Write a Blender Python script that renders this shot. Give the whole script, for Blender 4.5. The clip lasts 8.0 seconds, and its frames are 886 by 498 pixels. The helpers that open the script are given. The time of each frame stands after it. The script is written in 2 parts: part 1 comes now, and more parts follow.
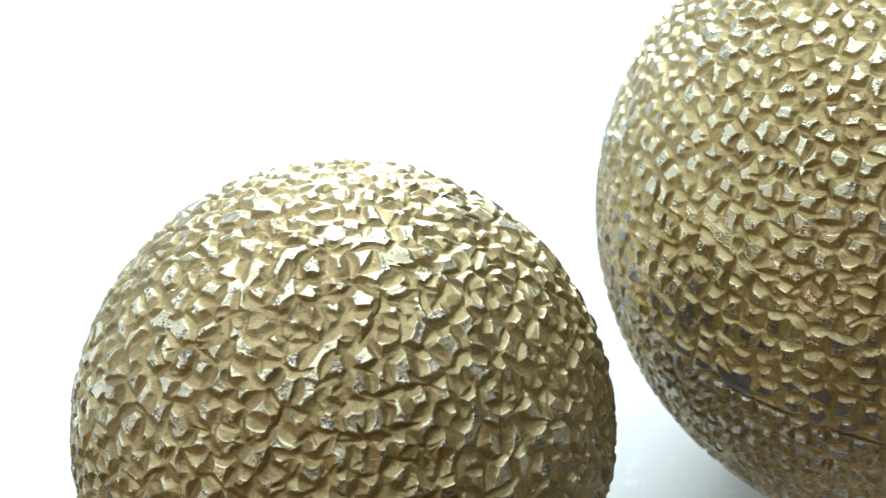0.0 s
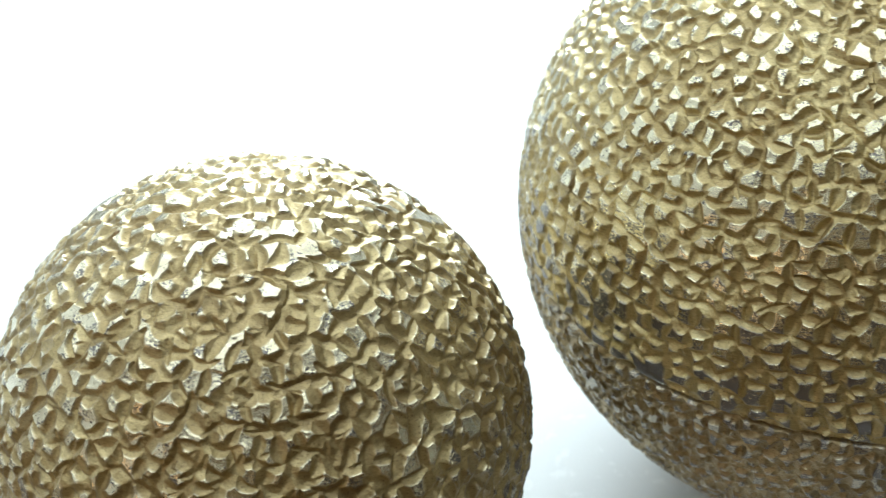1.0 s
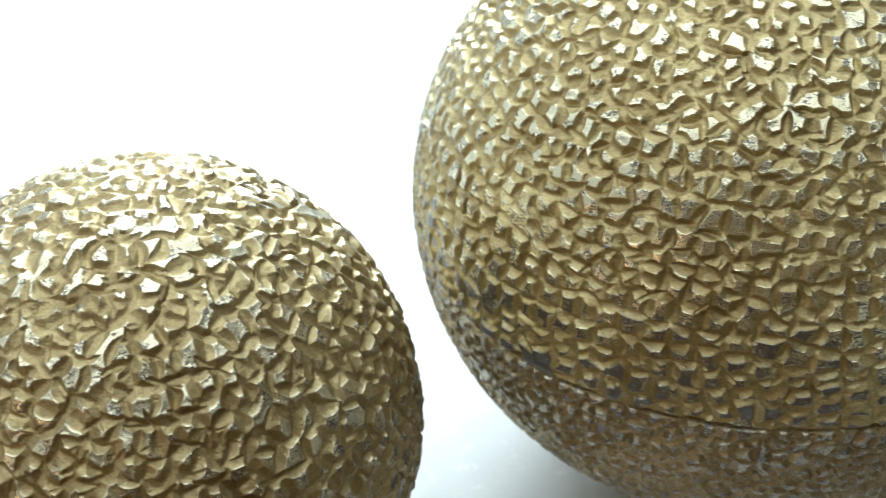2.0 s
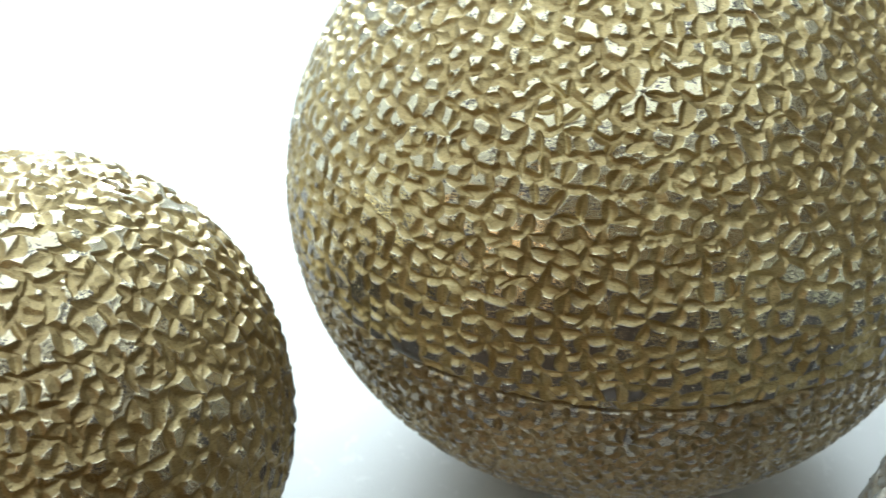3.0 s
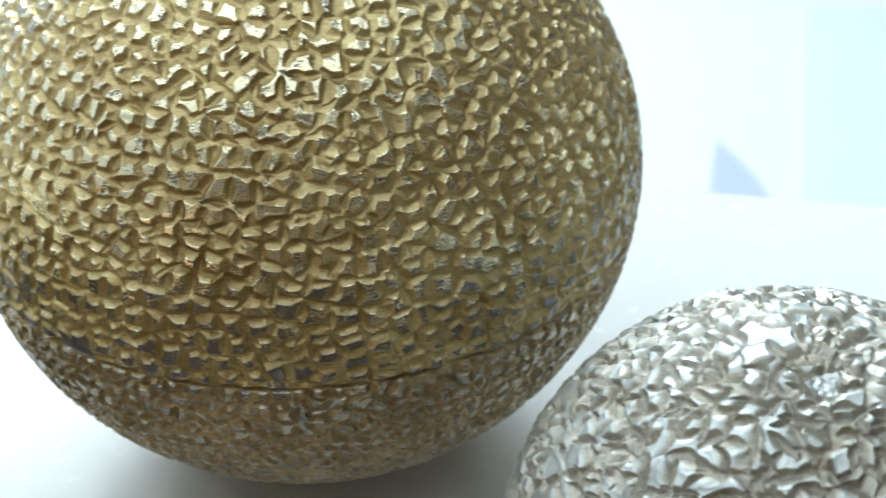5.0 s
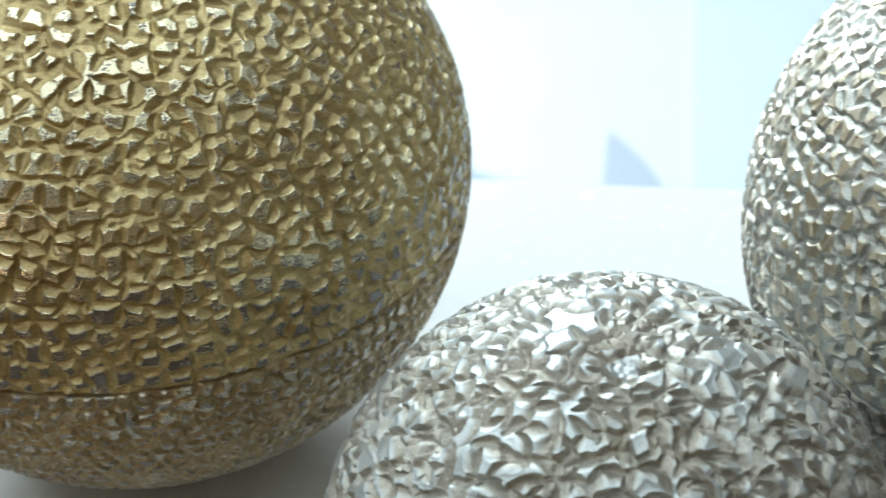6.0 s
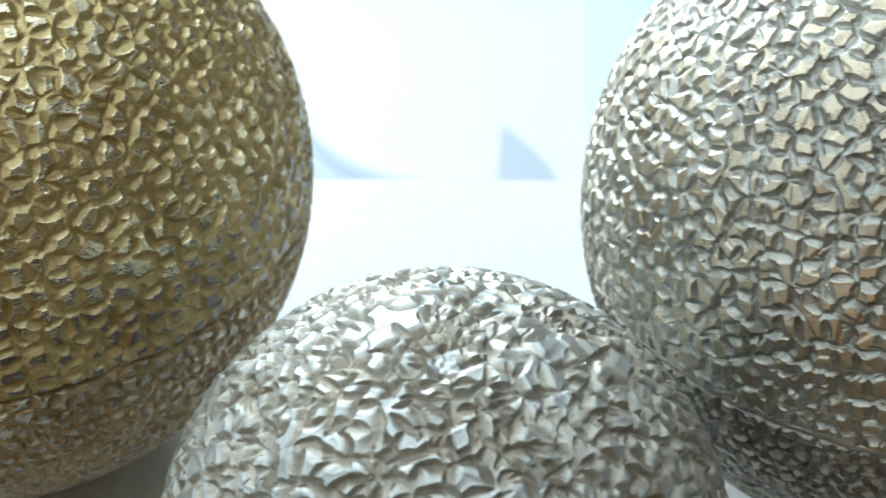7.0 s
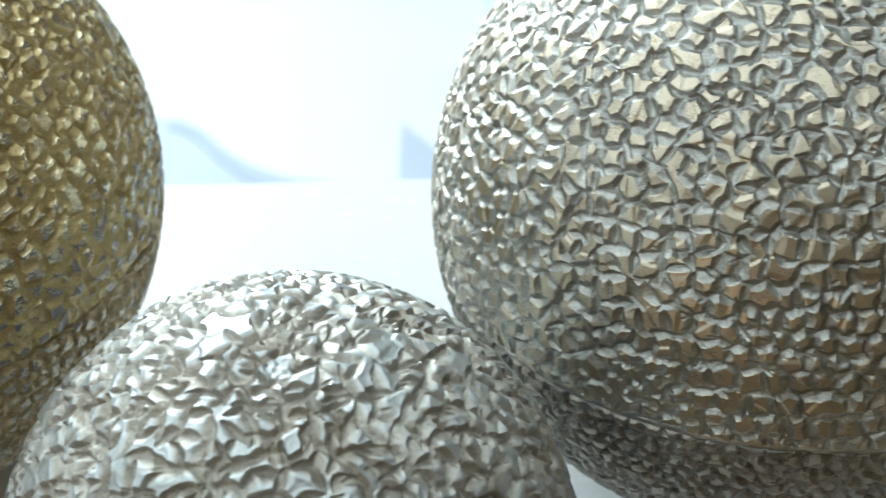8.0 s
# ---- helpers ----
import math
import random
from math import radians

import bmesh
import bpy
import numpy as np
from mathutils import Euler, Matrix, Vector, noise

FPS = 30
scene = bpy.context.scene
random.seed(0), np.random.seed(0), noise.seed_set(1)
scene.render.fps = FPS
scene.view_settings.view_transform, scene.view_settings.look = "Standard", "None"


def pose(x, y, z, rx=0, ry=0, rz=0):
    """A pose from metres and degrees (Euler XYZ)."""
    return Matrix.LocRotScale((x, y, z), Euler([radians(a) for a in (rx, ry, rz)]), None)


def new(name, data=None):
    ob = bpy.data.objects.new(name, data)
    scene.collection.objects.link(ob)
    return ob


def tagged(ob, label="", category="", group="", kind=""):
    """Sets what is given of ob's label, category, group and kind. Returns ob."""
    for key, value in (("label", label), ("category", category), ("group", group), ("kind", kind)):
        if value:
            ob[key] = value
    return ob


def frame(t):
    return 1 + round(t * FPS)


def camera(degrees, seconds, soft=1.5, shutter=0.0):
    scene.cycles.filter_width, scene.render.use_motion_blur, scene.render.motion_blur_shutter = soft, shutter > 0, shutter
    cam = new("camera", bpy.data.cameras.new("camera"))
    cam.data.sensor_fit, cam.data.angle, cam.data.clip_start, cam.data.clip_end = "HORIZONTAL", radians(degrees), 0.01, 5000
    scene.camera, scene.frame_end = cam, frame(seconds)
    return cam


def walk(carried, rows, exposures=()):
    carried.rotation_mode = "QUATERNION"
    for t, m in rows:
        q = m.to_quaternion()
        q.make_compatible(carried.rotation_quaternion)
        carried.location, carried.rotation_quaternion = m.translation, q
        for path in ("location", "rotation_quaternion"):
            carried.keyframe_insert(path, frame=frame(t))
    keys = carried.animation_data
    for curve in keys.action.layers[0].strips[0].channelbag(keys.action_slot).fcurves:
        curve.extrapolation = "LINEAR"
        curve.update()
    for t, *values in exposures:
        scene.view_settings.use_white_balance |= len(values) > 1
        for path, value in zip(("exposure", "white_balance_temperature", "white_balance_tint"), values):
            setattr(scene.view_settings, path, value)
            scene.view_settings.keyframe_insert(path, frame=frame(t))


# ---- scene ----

# ---------------------------------------------------------------- camera
cam = camera(29.16, 8.0, soft=1.1, shutter=0.42)
cam.data.dof.use_dof = True
cam.data.dof.focus_distance = 0.36
cam.data.dof.aperture_fstop = 22.0
ROWS = [
    (0.0, 0.0000, 0.0000, 1.0342, 56.1294, -0.1381, 0.0927),
    (0.5, 0.0082, -0.0014, 1.0347, 56.0256, -0.1257, -0.0621),
    (1.0, 0.0158, -0.0035, 1.0344, 56.1336, -0.0405, -0.5717),
    (1.5, 0.0240, -0.0059, 1.0338, 56.3153, 0.0109, -1.3264),
    (3.0, 0.0487, -0.0134, 1.0327, 56.4830, -0.0115, -4.6575),
    (3.5, 0.0595, -0.0162, 1.0314, 56.6316, 0.1300, -5.9092),
    (4.0, 0.0700, -0.0181, 1.0310, 56.5434, 0.3761, -7.4310),
    (4.5, 0.0792, -0.0202, 1.0311, 56.3998, 0.4160, -9.3285),
    (6.0, 0.1101, -0.0291, 1.0310, 56.2188, 0.7024, -14.7390),
    (6.5, 0.1187, -0.0316, 1.0311, 56.1358, 0.7983, -16.5752),
    (7.0, 0.1272, -0.0341, 1.0310, 56.0941, 0.8756, -18.3907),
    (7.5, 0.1354, -0.0360, 1.0303, 56.0580, 0.9118, -20.1080),
    (8.0, 0.1434, -0.0383, 1.0301, 56.0159, 0.9455, -21.7457),
]
EXPOSURE = 0.0
walk(cam, [(t, pose(x, y, z, rx, ry, rz)) for t, x, y, z, rx, ry, rz in ROWS], [(0.0, EXPOSURE), (8.0, EXPOSURE)])

# ---------------------------------------------------------------- light
world = bpy.data.worlds.new("world")
scene.world = world
world.use_nodes = True
wn = world.node_tree.nodes
sky = wn.new("ShaderNodeTexSky")
sky.sky_type, sky.sun_disc = "NISHITA", False
sky.sun_elevation, sky.sun_rotation = radians(40), radians(-20)
world.node_tree.links.new(sky.outputs[0], wn["Background"].inputs[0])
wn["Background"].inputs[1].default_value = 0.12


def window_light(name, place, turn, width, height, watts, colour):
    data = bpy.data.lights.new(name, "AREA")
    data.shape, data.size, data.size_y, data.energy, data.color = "RECTANGLE", width, height, watts, colour
    ob = new(name, data)
    ob.matrix_world = pose(*place, *turn)
    return ob


# the room: x from -2.6 to 3.4, y from -2.6 to 3.6, z from 0 to 2.9
WIN_X0, WIN_X1, WIN_Z0, WIN_Z1 = -0.7, 0.7, 1.3, 2.75
window_light("window_daylight", ((WIN_X0 + WIN_X1) / 2, 3.66, (WIN_Z0 + WIN_Z1) / 2), (-90, 0, 0), WIN_X1 - WIN_X0, WIN_Z1 - WIN_Z0, 145, (0.79, 0.945, 1.0))
window_light("ceiling_light_glow", (-0.7, 0.8, 2.84), (0, 0, 0), 3.6, 3.6, 46, (0.85, 0.97, 1.0))
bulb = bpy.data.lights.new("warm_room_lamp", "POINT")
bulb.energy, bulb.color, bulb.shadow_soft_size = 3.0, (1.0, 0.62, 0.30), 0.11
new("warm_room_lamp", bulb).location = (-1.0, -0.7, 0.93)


# ---------------------------------------------------------------- materials
def material(name):
    m = bpy.data.materials.new(name)
    m.use_nodes = True
    t = m.node_tree
    return m, t, t.nodes["Principled BSDF"]


def add(t, kind, **inputs):
    n = t.nodes.new(kind)
    for key, value in inputs.items():
        n.inputs[key.replace("_", " ")].default_value = value
    return n


def place_noise(t, scale, detail=4.0, rough=0.6):
    where = t.nodes.new("ShaderNodeTexCoord")
    n = add(t, "ShaderNodeTexNoise", Scale=scale, Detail=detail, Roughness=rough)
    t.links.new(where.outputs["Object"], n.inputs["Vector"])
    return n


def ramp(t, source, stops):
    n = t.nodes.new("ShaderNodeValToRGB")
    e = n.color_ramp.elements
    while len(e) < len(stops):
        e.new(0.5)
    for el, (at, col) in zip(e, stops):
        el.position, el.color = at, (*col, 1) if len(col) == 3 else col
    t.links.new(source, n.inputs["Fac"])
    return n


def mix(t, fac, a, b, mode="MIX"):
    n = t.nodes.new("ShaderNodeMix")
    n.data_type, n.blend_type = "RGBA", mode
    for v, k in ((fac, 0), (a, 6), (b, 7)):
        if isinstance(v, (int, float)):
            n.inputs[k].default_value = v
        elif isinstance(v, tuple):
            n.inputs[k].default_value = (*v, 1)
        else:
            t.links.new(v, n.inputs[k])
    return n.outputs[2]


def times(t, a, b, op="MULTIPLY"):
    n = t.nodes.new("ShaderNodeMath")
    n.operation = op
    for k, v in enumerate((a, b)):
        if isinstance(v, (int, float)):
            n.inputs[k].default_value = v
        else:
            t.links.new(v, n.inputs[k])
    return n.outputs[0]


def cast_metal(name, deep, tint, burnished, worn, rough, rough_top, metal, metal_top, pitted, coat, low_patches):
    """Carved and plated metal: matt gouges with tool streaks, burnished tops scratched through to the dull metal below."""
    m, t, p = material(name)
    big, fine = place_noise(t, 45.0), place_noise(t, 2300.0, 2.0, 0.5)
    grain = add(t, "ShaderNodeTexNoise", Scale=800.0, Detail=5.0, Roughness=0.68)
    turn = add(t, "ShaderNodeMapping", Scale=(1.0, 1.0, 3.6))
    where = t.nodes.new("ShaderNodeTexCoord")
    t.links.new(where.outputs["Object"], turn.inputs["Vector"])
    t.links.new(turn.outputs[0], grain.inputs["Vector"])
    top = t.nodes.new("ShaderNodeAttribute")
    top.attribute_name = "burnish"
    body = mix(t, ramp(t, big.outputs["Fac"], [(0.35, (0, 0, 0)), (0.65, (1, 1, 1))]).outputs[0], deep, tint)
    body = mix(t, 0.65, body, ramp(t, grain.outputs["Fac"], [(0.34, (0.58, 0.54, 0.47)), (0.62, (1, 1, 1))]).outputs[0], "MULTIPLY")
    pits = ramp(t, fine.outputs["Fac"], [(0.32, (0.4, 0.33, 0.26)), (0.40, (1, 1, 1))])
    body = mix(t, pitted, body, pits.outputs[0], "MULTIPLY")
    speck = times(t, times(t, grain.outputs["Fac"], 0.45), times(t, fine.outputs["Fac"], 0.35), "ADD")
    # worn-through patches on the tops spread further from the middle downwards
    level = t.nodes.new("ShaderNodeSeparateXYZ")
    t.links.new(where.outputs["Object"], level.inputs[0])
    low_bias = add(t, "ShaderNodeMapRange", From_Min=0.030, From_Max=-0.012, To_Min=0.0, To_Max=low_patches)
    t.links.new(level.outputs["Z"], low_bias.inputs["Value"])
    wear = times(t, times(t, speck, times(t, place_noise(t, 170.0, 3.0).outputs["Fac"], 0.4), "ADD"), low_bias.outputs[0], "ADD")
    patch = ramp(t, wear, [(0.635, (0, 0, 0)), (0.68, (1, 1, 1))])
    tops = mix(t, patch.outputs[0], burnished, worn)
    t.links.new(mix(t, top.outputs["Fac"], body, tops), p.inputs["Base Color"])
    t.links.new(times(t, times(t, top.outputs["Fac"], metal_top - metal), metal, "ADD"), p.inputs["Metallic"])
    low = times(t, times(t, grain.outputs["Fac"], 0.22), rough - 0.11, "ADD")
    high = times(t, times(t, patch.outputs[0], 0.22), rough_top, "ADD")
    r = t.nodes.new("ShaderNodeMix")
    t.links.new(top.outputs["Fac"], r.inputs[0])
    t.links.new(low, r.inputs[2])
    t.links.new(high, r.inputs[3])
    t.links.new(r.outputs[0], p.inputs["Roughness"])
    p.inputs["Coat Weight"].default_value, p.inputs["Coat Roughness"].default_value = coat, 0.36
    bump = add(t, "ShaderNodeBump", Distance=0.00022)
    t.links.new(times(t, times(t, top.outputs["Fac"], -0.5), 0.8, "ADD"), bump.inputs["Strength"])
    t.links.new(times(t, place_noise(t, 2000.0, 3.0, 0.6).outputs["Fac"], times(t, grain.outputs["Fac"], 0.5), "ADD"), bump.inputs["Height"])
    t.links.new(bump.outputs[0], p.inputs["Normal"])
    return m


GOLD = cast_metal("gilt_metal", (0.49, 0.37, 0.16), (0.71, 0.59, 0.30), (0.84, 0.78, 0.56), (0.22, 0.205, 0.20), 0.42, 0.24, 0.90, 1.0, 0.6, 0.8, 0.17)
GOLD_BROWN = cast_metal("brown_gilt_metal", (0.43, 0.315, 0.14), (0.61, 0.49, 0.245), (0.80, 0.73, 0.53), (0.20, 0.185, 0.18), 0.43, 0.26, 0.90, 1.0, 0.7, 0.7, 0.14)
# base gilt: browner tone, with the shade below the seam put into the colour
BROWN_GILT_SHADED = cast_metal("brown_shaded_gilt", (0.37, 0.275, 0.145), (0.56, 0.45, 0.265), (0.52, 0.47, 0.37), (0.24, 0.23, 0.23), 0.40, 0.32, 0.92, 1.0, 0.7, 0.4, 0.05)
SILVER = cast_metal("silvered_metal", (0.41, 0.38, 0.32), (0.58, 0.585, 0.55), (0.52, 0.56, 0.57), (0.44, 0.46, 0.455), 0.44, 0.42, 0.72, 0.78, 0.5, 0.2, 0.0)
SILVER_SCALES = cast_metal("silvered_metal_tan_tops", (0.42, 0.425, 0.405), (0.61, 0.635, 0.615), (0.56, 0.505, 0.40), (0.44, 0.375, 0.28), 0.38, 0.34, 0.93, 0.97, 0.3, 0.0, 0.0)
# darkened copy of the scaled silver, standing in for shade under the seam
SILVER_SHADED = cast_metal("shaded_silvered_metal", (0.25, 0.245, 0.23), (0.37, 0.37, 0.355), (0.37, 0.34, 0.29), (0.30, 0.265, 0.215), 0.44, 0.40, 0.95, 0.95, 0.4, 0.0, 0.0)


def rim_metal(name, colour):
    m, t, p = material(name)
    t.links.new(mix(t, place_noise(t, 300.0).outputs["Fac"], tuple(c * 0.7 for c in colour), colour), p.inputs["Base Color"])
    p.inputs["Metallic"].default_value, p.inputs["Roughness"].default_value = 1.0, 0.38
    return m


RIM, GOLD_RIM = rim_metal("silver_rim_metal", (0.66, 0.67, 0.68)), rim_metal("gilt_rim_metal", (0.42, 0.33, 0.17))


def plain(name, colour, rough, scale=8.0, vary=0.04, bump_size=0.0):
    m, t, p = material(name)
    n = place_noise(t, scale, 6.0)
    low = tuple(c * (1 - vary) for c in colour)
    t.links.new(mix(t, n.outputs["Fac"], low, colour), p.inputs["Base Color"])
    t.links.new(times(t, times(t, place_noise(t, scale * 12).outputs["Fac"], 0.12), rough, "ADD"), p.inputs["Roughness"])
    if bump_size:
        b = add(t, "ShaderNodeBump", Strength=0.3, Distance=bump_size)
        t.links.new(place_noise(t, scale * 60).outputs["Fac"], b.inputs["Height"])
        t.links.new(b.outputs[0], p.inputs["Normal"])
    return m


WHITE_TOP = plain("white_laminate", (0.82, 0.835, 0.85), 0.2, 14.0, 0.03, 0.0003)
WHITE_FLOOR = plain("white_floor", (0.66, 0.68, 0.70), 0.4, 4.0, 0.04)
WALL_PAINT = plain("white_wall_paint", (0.72, 0.72, 0.72), 0.6, 3.0, 0.05, 0.001)
CEILING_PAINT = plain("white_ceiling_paint", (0.80, 0.80, 0.79), 0.6, 3.0, 0.05, 0.001)
WARM_WALL = plain("brown_wall_paint", (0.215, 0.15, 0.085), 0.6, 3.0, 0.1, 0.001)
PALE_BLUE = plain("pale_blue_fin", (0.42, 0.485, 0.58), 0.5, 6.0, 0.06)
PALE_WAVE = plain("pale_blue_wave", (0.46, 0.53, 0.63), 0.5, 6.0, 0.06)
WAVE_EDGE = plain("grey_blue_border", (0.39, 0.46, 0.56), 0.5, 6.0, 0.06)
PALE_SHEET = plain("pale_blue_sheet", (0.58, 0.67, 0.74), 0.6, 6.0, 0.05)
FRAME_WHITE = plain("window_frame_paint", (0.8, 0.8, 0.79), 0.4, 9.0, 0.04)


# ---------------------------------------------------------------- helpers for meshes
def part(name, bm, mat, parent=None, label=""):
    me = bpy.data.meshes.new(name)
    bm.to_mesh(me)
    bm.free()
    me.materials.append(mat)
    ob = new(name, me)
    if parent is not None:
        ob.parent = parent
    return tagged(ob, label) if label else ob


def box(bm, x0, y0, z0, x1, y1, z1, bevel=0.0):
    made = bmesh.ops.create_cube(bm, size=1.0, matrix=Matrix.Translation(((x0 + x1) / 2, (y0 + y1) / 2, (z0 + z1) / 2)) @ Matrix.Diagonal((x1 - x0, y1 - y0, z1 - z0, 1)))
    if bevel:
        edges = {e for v in made["verts"] for e in v.link_edges}
        bmesh.ops.bevel(bm, geom=list(edges), offset=bevel, segments=3, affect="EDGES", profile=0.5)
    return bm


def slab(outline, z0, z1):
    """A flat sheet of the given outline, with thickness."""
    bm = bmesh.new()
    face = bm.faces.new([bm.verts.new((x, y, z0)) for x, y in outline])
    up = bmesh.ops.extrude_face_region(bm, geom=[face])["geom"]
    bmesh.ops.translate(bm, verts=[g for g in up if isinstance(g, bmesh.types.BMVert)], vec=(0, 0, z1 - z0))
    bmesh.ops.recalc_face_normals(bm, faces=bm.faces)
    return bm


# ---------------------------------------------------------------- room
X0, X1, Y0, Y1, ZC = -2.6, 3.4, -2.6, 3.6, 2.9
tagged(part("floor", box(bmesh.new(), X0, 0.9, -0.1, X1, Y1, 0.0), WHITE_FLOOR), "plain white floor behind the table", "floor", kind="structure")
# brown floor out of view, added so the balls' lower sides reflect dark
tagged(part("dark_floor_unseen", box(bmesh.new(), X0, Y0, -0.1, X1, 0.9, 0.0), WARM_WALL), "unseen brown floor added to darken the balls' reflections", "floor", kind="structure")
tagged(part("ceiling", box(bmesh.new(), X0, Y0, ZC, X1, Y1, ZC + 0.1), CEILING_PAINT), "plain white ceiling", "ceiling", kind="structure")
tagged(part("wall_west", box(bmesh.new(), X0 - 0.12, Y0 - 0.12, -0.1, X0, Y1 + 0.12, ZC + 0.1), WALL_PAINT), "plain white wall", "wall", kind="structure")
tagged(part("wall_east", box(bmesh.new(), X1, Y0 - 0.12, -0.1, X1 + 0.12, Y1 + 0.12, ZC + 0.1), WARM_WALL), "brown wall", "wall", kind="structure")
tagged(part("wall_south", box(bmesh.new(), X0, Y0 - 0.12, -0.1, X1, Y0, ZC + 0.1), WARM_WALL), "brown wall", "wall", kind="structure")
bm = bmesh.new()
for a in ((X0, -0.1, WIN_X0, ZC + 0.1), (WIN_X1, -0.1, X1, ZC + 0.1), (WIN_X0, -0.1, WIN_X1, WIN_Z0), (WIN_X0, WIN_Z1, WIN_X1, ZC + 0.1)):
    box(bm, a[0], Y1, a[1], a[2], Y1 + 0.12, a[3])
tagged(part("wall_north", bm, WALL_PAINT), "white wall with a wide high window", "wall", kind="structure")

bm = bmesh.new()
for a in ((-2.54, -1.04, 1.14, -1.00), (-2.54, 2.60, 1.14, 2.64), (-2.54, -1.00, -2.50, 2.60), (1.10, -1.00, 1.14, 2.60)):
    box(bm, a[0], a[1], 2.82, a[2], a[3], ZC, 0.003)
tagged(part("ceiling_light", bm, FRAME_WHITE), "square white frame of a wide ceiling light", "ceiling light")

# ---------------------------------------------------------------- table
TOP = 0.72
EDGE = math.atan(-0.3744)
table = new("display_table")
table.matrix_world = pose(0.27, 0.4537, 0.0, 0, 0, math.degrees(EDGE))
tagged(table, "smooth white display table with a solid base", "table")
part("tabletop", box(bmesh.new(), -1.1, -0.266, TOP - 0.03, 0.9, 0.0, TOP, 0.002), WHITE_TOP, table)
part("base", box(bmesh.new(), -1.05, -0.255, 0.0, 0.85, -0.03, TOP - 0.03), WHITE_TOP, table)


# ---------------------------------------------------------------- flat shapes on the floor
def curve_points(points, steps=8):
    """A smooth line through the points."""
    out = []
    q = [points[0], *points, points[-1]]
    for a, b, c, d in zip(q, q[1:], q[2:], q[3:]):
        for k in range(steps):
            u = k / steps
            out.append(tuple(0.5 * (2 * b[i] + (c[i] - a[i]) * u + (2 * a[i] - 5 * b[i] + 4 * c[i] - d[i]) * u * u + (3 * b[i] - a[i] - 3 * c[i] + d[i]) * u ** 3) for i in (0, 1)))
    return out + [points[-1]]


edge = curve_points([(0.40, 1.86), (0.48, 1.79), (0.514, 1.745), (0.532, 1.675), (0.552, 1.625), (0.585, 1.583), (0.622, 1.557), (0.70, 1.48)])
tagged(part("floor_shape", slab(edge + [(0.6, 1.2), (0.2, 1.3), (0.2, 1.8)], 0.0, 0.003), PALE_WAVE), "flat pale grey-blue wave shape on the white floor", "floor inlay")
band = edge[10:] + [(x - 0.008 - 0.012 * k / len(edge), y - 0.022) for k, (x, y) in reversed(list(enumerate(edge)))][:-10]
tagged(part("floor_shape", slab(band, 0.003, 0.006), WAVE_EDGE), "darker grey-blue curved band along the wave shape", "floor inlay")
fin = curve_points([(0.748, 1.657), (0.760, 1.60), (0.765, 1.55), (0.762, 1.48)]) + [(0.68, 1.49), (0.702, 1.546), (0.728, 1.61)]
tagged(part("floor_shape", slab(fin, 0.0, 0.003), PALE_BLUE), "flat pale grey-blue fin shape on the white floor", "floor inlay")
tagged(part("floor_sheet", slab([(0.99, 1.98), (0.80, 1.51), (0.76, 1.40), (1.6, 1.1), (2.0, 1.7)], 0.0, 0.004), PALE_SHEET), "thin flat pale blue sheet on the white floor", "mat")


# ---------------------------------------------------------------- carved balls
def cube_sphere(n):
    """Unit directions and quads of a sphere of six square sheets, welded along their borders."""
    a = np.tan(np.linspace(-math.pi / 4, math.pi / 4, n + 1))
    u, v = np.meshgrid(a, a, indexing="ij")
    one = np.ones_like(u)
    sheets = [(one, u, v), (-one, -u, v), (-u, one, v), (u, -one, v), (-v, u, one), (v, u, -one)]
    pts = np.concatenate([np.stack(s, -1).reshape(-1, 3) for s in sheets])
    pts /= np.linalg.norm(pts, axis=1)[:, None]
    i, j = np.meshgrid(np.arange(n), np.arange(n), indexing="ij")
    c = (i * (n + 1) + j).ravel()
    quad = np.stack([c, c + n + 1, c + n + 2, c + 1], -1)
    quads = np.concatenate([quad + k * (n + 1) ** 2 for k in range(6)])
    _, first, back = np.unique(np.round(pts * 1e5).astype(np.int64), axis=0, return_index=True, return_inverse=True)
    return pts[first], back.ravel()[quads]


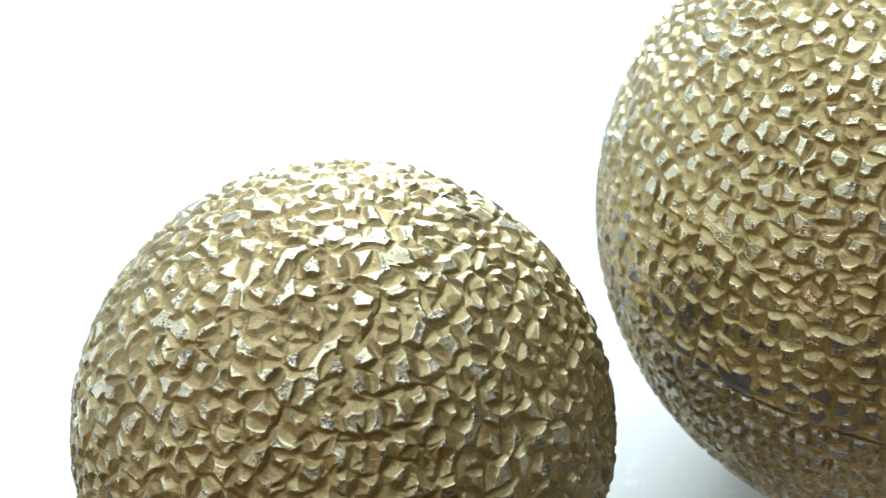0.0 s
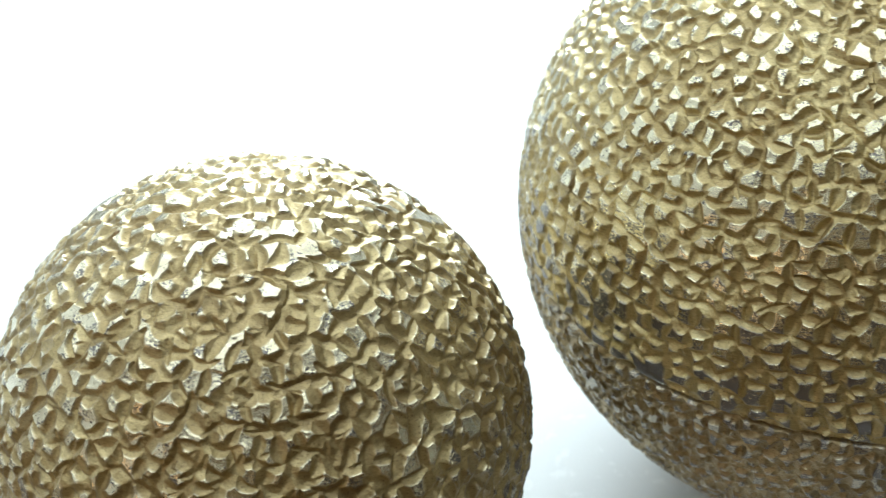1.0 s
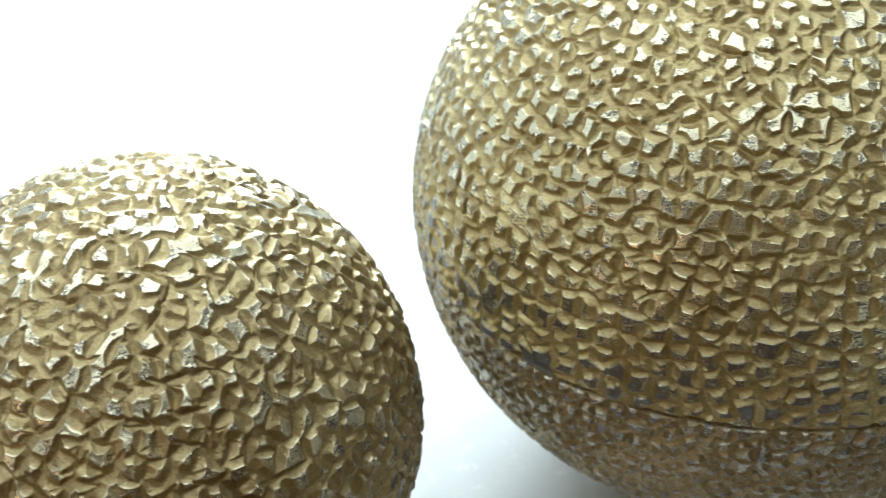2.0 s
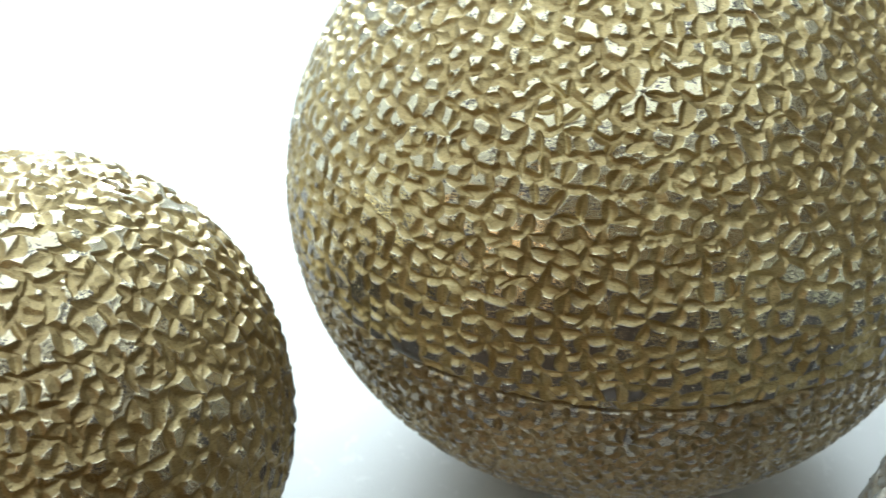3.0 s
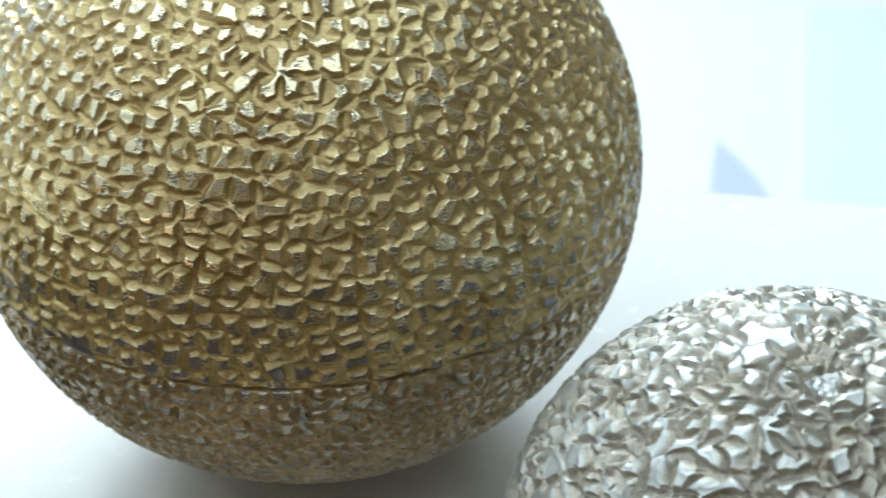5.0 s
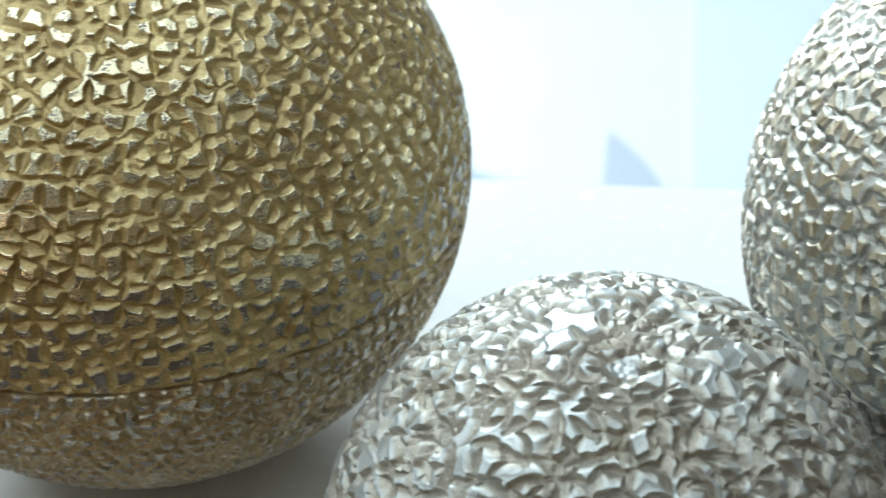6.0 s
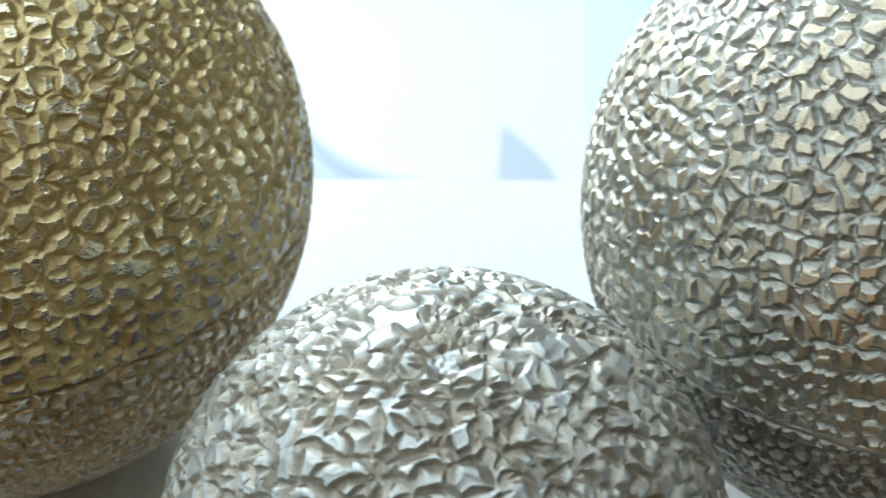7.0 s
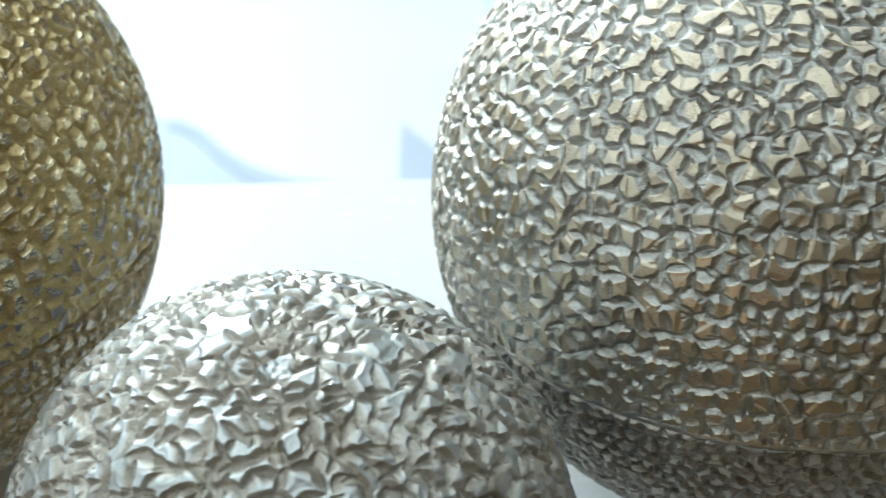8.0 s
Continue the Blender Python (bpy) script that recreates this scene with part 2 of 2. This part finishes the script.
def lattice(rng, radius, spacing, stretch, jitter, seam, low_factor):
    """Directions of the raised tops: rows round the ball in bands of one count, wandering, tidy here and loose there."""
    waves = [(rng.normal(0, 1, 3) * 2 * math.pi / (rng.uniform(5, 11) * spacing), rng.uniform(0, 6.28), rng.normal(0, 1, 3)) for _ in range(7)]
    out = []
    lat = math.pi / 2 - 0.6 * spacing / radius
    count, turn, drift = 0, 0.0, 0.0
    while lat > -math.pi / 2:
        step = spacing / radius * (low_factor if math.sin(lat) < seam else 1.0)
        ideal = max(3.0, 2 * math.pi * math.cos(lat) / (step * stretch))
        if not count or abs(count - ideal) > 0.11 * ideal or rng.random() < 0.12:
            count, turn, drift = int(round(ideal)), rng.random() * 6.28, rng.choice([0.0, 0.0, 0.5, 0.2, -0.2])
        turn += drift * 2 * math.pi / count
        for k in range(count):
            az = turn + k * 2 * math.pi / count
            p = np.array((math.cos(lat) * math.cos(az), math.cos(lat) * math.sin(az), math.sin(lat)))
            swirl = sum(math.sin(p @ w * radius * 0.6 + ph) for w, ph, _ in waves[:4])
            loose = jitter * step * min(2.2, max(0.35, 1 + 0.6 * swirl))
            p = p + rng.normal(0, loose, 3) + 0.14 * step * sum(math.sin(p @ w * radius + ph) * d for w, ph, d in waves)
            out.append(p / np.linalg.norm(p))
        lat -= step
    # a top more wherever the rows have left a bare patch
    count = len(out)
    every = np.zeros((count + 3000, 3))
    every[:count] = out
    for p in rng.normal(0, 1, (7000, 3)):
        p /= np.linalg.norm(p)
        step = spacing / radius * (low_factor if p[2] < seam else 1.0)
        if count < len(every) and np.max(every[:count] @ p) < math.cos(0.82 * step):
            every[count] = p
            count += 1
    return every[:count]


class Buckets:
    """Points sorted into cubic cells, to gather those within reach of a place."""

    def __init__(self, pts, cell):
        self.cell = cell
        key = self.keys(np.floor(pts / cell).astype(np.int64))
        self.order = np.argsort(key, kind="stable")
        found, start, count = np.unique(key[self.order], return_index=True, return_counts=True)
        self.where = dict(zip(found.tolist(), zip(start.tolist(), (start + count).tolist())))

    def keys(self, c):
        return (c[:, 0] + 500) * 1000000 + (c[:, 1] + 500) * 1000 + c[:, 2] + 500

    def near(self, p, reach):
        lo, hi = np.floor((p - reach) / self.cell).astype(int), np.floor((p + reach) / self.cell).astype(int)
        got = []
        for x in range(lo[0], hi[0] + 1):
            for y in range(lo[1], hi[1] + 1):
                for z in range(lo[2], hi[2] + 1):
                    span = self.where.get((x + 500) * 1000000 + (y + 500) * 1000 + z + 500)
                    if span:
                        got.append(self.order[span[0]:span[1]])
        return np.concatenate(got) if got else np.zeros(0, int)


def carve(radius, n, seed, spacing, stretch, wide, deep, jitter, tilt, seam, low_factor, boss, span, round_, facing, lip, low_polish, smile, lean, lift, rag, bare, stray, soft):
    """Relief over a ball, in metres: tops left standing between leaf-shaped gouges that meet at their tips."""
    from mathutils import kdtree
    rng = np.random.default_rng(seed)
    dirs, quads = cube_sphere(n)
    dirs = dirs + 0.78 * np.array(facing) / np.linalg.norm(facing)
    mesh_step = radius * math.pi / 2 / n / np.linalg.norm(dirs, axis=1)
    dirs /= np.linalg.norm(dirs, axis=1)[:, None]
    pts = dirs * radius
    cells = Buckets(pts, spacing * 0.6)
    tops = lattice(rng, radius, spacing, stretch, jitter, seam, low_factor)
    centre = tops * radius
    small = np.where(tops[:, 2] < seam, low_factor, 1.0)

    # gouges along the borders between neighbouring tops
    tree = kdtree.KDTree(len(centre))
    for k, p in enumerate(centre.tolist()):
        tree.insert(p, k)
    tree.balance()
    gouges, done = [], set()
    for k, c in enumerate(centre):
        around = [o for _, o, _ in tree.find_n(c.tolist(), 9)[1:]]
        for o in around:
            pair = (min(k, o), max(k, o))
            if pair in done:
                continue
            done.add(pair)
            mid = (c + centre[o]) / 2
            dist = np.linalg.norm(c - centre[o])
            others = [m for m in around if m != o]
            if np.linalg.norm(centre[others] - mid, axis=1).min() < 0.53 * dist or dist > 1.8 * spacing or rng.random() < bare:
                continue
            s = small[k]
            mid = mid + rng.normal(0, 0.05, 3) * spacing * s
            up = mid / np.linalg.norm(mid)
            mid = up * radius
            across = centre[o] - c
            across -= up * (across @ up)
            across /= np.linalg.norm(across)
            along = np.cross(up, across)
            turn = rng.normal(0, stray if s == 1.0 else 0.4)
            along, across = along * math.cos(turn) + across * math.sin(turn), across * math.cos(turn) - along * math.sin(turn)
            if across[2] < 0:
                along, across = -along, -across
            east = np.cross((0, 0, 1.0), up)
            level = abs(along @ east) / (np.linalg.norm(east) + 1e-6) > 0.6
            length = spacing * s * rng.uniform(*span) * (stretch if level else 1.0)
            width = spacing * s * wide * rng.uniform(0.72, 1.3)
            depth = deep * rng.uniform(0.7, 1.2)
            bend = rng.normal(0.15 * smile if level else 0.0, 0.26) / length
            skew = rng.uniform(-0.25, 0.25) + (lean if level or soft else 0.0)
            gouges.append((mid, along, across, length, width, depth, bend, skew, rng.random() * 6.28))

    # the tool's hand wanders a little, and leaves uneven walls
    sway = np.zeros_like(pts)
    rough_cut = np.zeros(len(pts))
    for size in (0.0042, 0.0029, 0.0019, 0.0013, 0.0009):
        for _ in range(3):
            wave = rng.normal(0, 1, 3)
            ripple = np.sin(pts @ (wave / np.linalg.norm(wave)) * (2 * math.pi / size) + rng.uniform(0, 6.28))
            sway += np.outer(ripple, rng.normal(0, 1, 3)) * size * 0.010 * rag
            rough_cut += ripple * size * 0.0028 * rag

    def gouge_all(pts, slide=None):
        cut, burr = np.zeros(len(pts)), np.zeros(len(pts))
        nearest = np.full(len(pts), 1.0)
        for mid, along, across, length, width, depth, bend, skew, phase in gouges:
            idx = cells.near(mid, max(length, width) * 1.0)
            if not len(idx):
                continue
            q = pts[idx] + sway[idx] - mid
            a = q @ along
            b = q @ across - bend * (a * a - 0.3 * length * length)
            taper = np.clip(1 - (a / length) ** 2, 0, 1)
            half = width * taper ** 0.7 + 1e-9
            if slide is not None:
                away = np.where(b > 0, half - b, -half - b)
                hit = (np.abs(away) < np.minimum(nearest[idx], 0.55 * mesh_step[idx])) & (taper > 0.04)
                nearest[idx[hit]] = np.abs(away[hit])
                slide[idx[hit]] = away[hit, None] * across
            x = b / half
            x = np.where(x > skew, (x - skew) / (1 - skew), (skew - x) / (1 + skew))
            # chatter of the tool along the floor of the cut
            chatter = 1 + 0.025 * rag * np.sin(a * 2 * math.pi / 0.0009 + phase)
            wall = np.clip(1 - x ** round_, 0, 1)
            if soft:
                wall = np.where(b / half < skew, np.clip(1 - x, 0, 1) ** 1.7, wall)
            d = depth * wall * taper ** 0.55 * chatter
            cut[idx] = np.maximum(cut[idx], d)
            burr[idx] = np.maximum(burr[idx], lift * deep * np.exp(-((x - 1.1) / 0.16) ** 2) * np.sqrt(taper))
        return cut, burr

    # the mesh slides a little so that its corners lie on the rims of the cuts
    slide = np.zeros_like(pts)
    gouge_all(pts, slide)
    pts = pts + slide
    dirs = pts / np.linalg.norm(pts, axis=1)[:, None]
    pts = dirs * radius
    cut, burr = gouge_all(pts)

    # tops: slightly tilted facets
    weight = np.full(len(pts), 1e-9)
    relief = np.zeros(len(pts))
    for c, d, s in zip(centre, tops, small):
        idx = cells.near(c, spacing * s * 0.9)
        q = pts[idx] - c
        w = np.exp(-(q * q).sum(1) / (0.30 * spacing * s) ** 2)
        slope = rng.normal(0, tilt, 3)
        slope -= d * (slope @ d)
        weight[idx] += w
        relief[idx] += w * (q @ slope + rng.normal(-0.04, 0.05) * deep * s)
    relief = np.clip(relief / weight, -0.35 * deep, 0.25 * deep) + rough_cut * 0.5
    cut = np.maximum(cut + rough_cut * np.clip(cut / (0.4 * deep), 0, 1), 0)
    height = relief - cut + burr * np.clip(1 - cut / (0.4 * deep), 0, 1)
    burnish = np.clip(1 - cut / (lip * deep), 0, 1) * (low_polish + (1 - low_polish) * np.clip((dirs[:, 2] + 0.1) / 0.5, 0, 1))

    # the small boss on top
    if boss:
        r = np.linalg.norm(pts - np.array((0, 0, radius)), axis=1)
        height -= np.exp(-((r - boss * 1.35) / (boss * 0.3)) ** 2) * deep * 0.25
        inside = np.clip((boss * 1.15 - r) / (boss * 0.25), 0, 1)
        on = inside > 0
        lumps = np.array([noise.noise(p) for p in (pts[on] * 900).tolist()])
        height[on] = height[on] * (1 - inside[on]) + inside[on] * (lumps * 0.35 - 0.4) * deep
        burnish = np.maximum(burnish, inside)
    return dirs, quads, height, burnish


def shell(name, verts, quads, burnish, mat, parent, crisp):
    used, back = np.unique(quads, return_inverse=True)
    quads = back.reshape(-1, 4)
    me = bpy.data.meshes.new(name)
    me.vertices.add(len(used))
    me.vertices.foreach_set("co", verts[used].astype(np.float32).ravel())
    me.loops.add(quads.size)
    me.loops.foreach_set("vertex_index", quads.astype(np.int32).ravel())
    me.polygons.add(len(quads))
    me.polygons.foreach_set("loop_start", np.arange(0, quads.size, 4, dtype=np.int32))
    me.polygons.foreach_set("use_smooth", np.ones(len(quads), bool))
    me.update(calc_edges=True)
    me.set_sharp_from_angle(angle=radians(crisp))
    top = me.attributes.new("burnish", "FLOAT", "POINT")
    top.data.foreach_set("value", burnish[used].astype(np.float32))
    me.materials.append(mat)
    ob = new(name, me)
    ob.parent = parent
    return ob


def carved_ball(place, axis, radius, squash, mat, base_mat, label, n, seed, seam=None, spacing=0.0054, stretch=1.0, wide=0.25, deep=0.00115, jitter=0.10, tilt=0.12, low_factor=0.8, boss=0.0, span=(0.52, 0.72), round_=1.5, facing=(0, -0.8, 0.6), crisp=30, lip=0.25, low_polish=1.0, rim=0.0016, smile=1.0, lean=0.14, lift=0.12, rag=1.0, bare=0.02, stray=0.13, soft=False):
    """A ball box of carved metal; with a seam it is a lid on a base."""
    at = -2.0 if seam is None else seam
    dirs, quads, height, burnish = carve(radius, n, seed, spacing, stretch, wide, deep, jitter, tilt, at, low_factor, boss, span, round_, facing, lip, low_polish, smile, lean, lift, rag, bare, stray, soft)
    if seam is not None:
        az = np.arctan2(dirs[:, 1], dirs[:, 0])
        wobble = 0.006 * np.sin(3 * az + seed)
        gap = np.abs(dirs[:, 2] - seam - wobble * 0.4) * radius
        height = np.minimum(height, -0.0030 * (0.75 + 0.35 * np.sin(9 * az + seed) * np.sin(23 * az)) * np.exp(-(gap / 0.0007) ** 2))
        burnish = burnish * np.clip(gap / 0.0008, 0, 1)
    base_r = np.array((1, 1, squash))
    normal = dirs / base_r
    normal /= np.linalg.norm(normal, axis=1)[:, None]
    verts = dirs * base_r * radius + normal * height[:, None]
    ball = new("ball_box" if seam is not None else "ball")
    turn = Vector((0, 0, 1)).rotation_difference(Vector(axis)).to_matrix()
    ball.matrix_world = Matrix.Translation(place) @ turn.to_4x4()
    tagged(ball, label, "decorative ball", "carved balls on the table")
    # a flat patch to stand on
    up = np.array(turn.transposed() @ Vector((0, 0, 1)))
    low = verts @ up
    floor_z = TOP - place[2] + 0.0002
    verts = verts + np.outer(np.maximum(floor_z - low, 0), up)
    if seam is None:
        shell("shell", verts, quads, burnish, mat, ball, crisp)
    else:
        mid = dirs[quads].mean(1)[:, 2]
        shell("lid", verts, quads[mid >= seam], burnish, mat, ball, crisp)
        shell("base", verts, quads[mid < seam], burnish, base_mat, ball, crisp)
        # the smooth rim of the base, seen in the gap under the lid
        bm = bmesh.new()
        rows_ = []
        worn_edge = [0.0006 + 0.0005 * noise.noise((9 * math.cos(k * math.pi / 90), 9 * math.sin(k * math.pi / 90), seed)) for k in range(180)]
        flat = math.sqrt(1 - seam * seam) * radius
        for dz, back in ((-0.0009, 0.003), (-0.0008, rim + 0.0003), (-0.0003, rim), (0.0005, rim), (0.0008, rim + 0.0003), (0.0009, 0.003)):
            rows_.append([bm.verts.new(((flat - back - wave) * math.cos(a), (flat - back - wave) * math.sin(a), seam * radius * squash + dz)) for a, wave in zip(np.linspace(0, 2 * math.pi, 180, endpoint=False), worn_edge)])
        for ra, rb in zip(rows_, rows_[1:]):
            for k in range(180):
                bm.faces.new((ra[k], ra[(k + 1) % 180], rb[(k + 1) % 180], rb[k])).smooth = True
        part("rim", bm, RIM if mat is SILVER_SCALES else GOLD_RIM, ball, "smooth plain rim under the lid")
    return ball


carved_ball((-0.0223, 0.3025, 0.7817), (0.0, -0.174, 0.985), 0.0620, 1.0, GOLD_BROWN, GOLD_BROWN, "small gilt ball carved all over with gouges, on the white table", 220, 3, boss=0.0024, facing=(0.05, -0.31, 0.25), jitter=0.14, spacing=0.0054, smile=1.6, wide=0.31, deep=0.0010, span=(0.58, 0.85))
carved_ball((0.1272, 0.3645, 0.8019), (0, 0, 1), 0.0884, 0.934, GOLD, BROWN_GILT_SHADED, "large gilt ball box with a seam below its carved middle", 280, 5, seam=-0.105, spacing=0.0051, stretch=1.05, wide=0.31, jitter=0.085, span=(0.58, 0.80), round_=1.8, facing=(-0.07, -0.38, 0.23), low_factor=0.80)
carved_ball((0.2065, 0.2154, 0.7791), (-0.04, -0.183, 0.982), 0.0600, 0.985, SILVER, SILVER, "small silvered ball with soft flowing gouges, on the white table", 215, 8, spacing=0.0047, stretch=1.2, wide=0.36, deep=0.0014, jitter=0.16, tilt=0.08, boss=0.0026, span=(0.55, 0.9), round_=1.8, lean=0.45, crisp=40, facing=(-0.09, -0.25, 0.25), smile=-1.3, bare=0.05, stray=0.35, soft=True)
carved_ball((0.3530, 0.2669, 0.8016), (0, 0, 1), 0.0884, 0.93, SILVER_SCALES, SILVER_SHADED, "large silvered ball box with scale-like facets and a low seam", 280, 13, seam=-0.115, jitter=0.06, tilt=0.3, wide=0.265, deep=0.00110, round_=1.5, spacing=0.0053, facing=(-0.22, -0.30, 0.23), lip=0.22, rim=0.0004, smile=0.6, lift=0.06, rag=0.6)
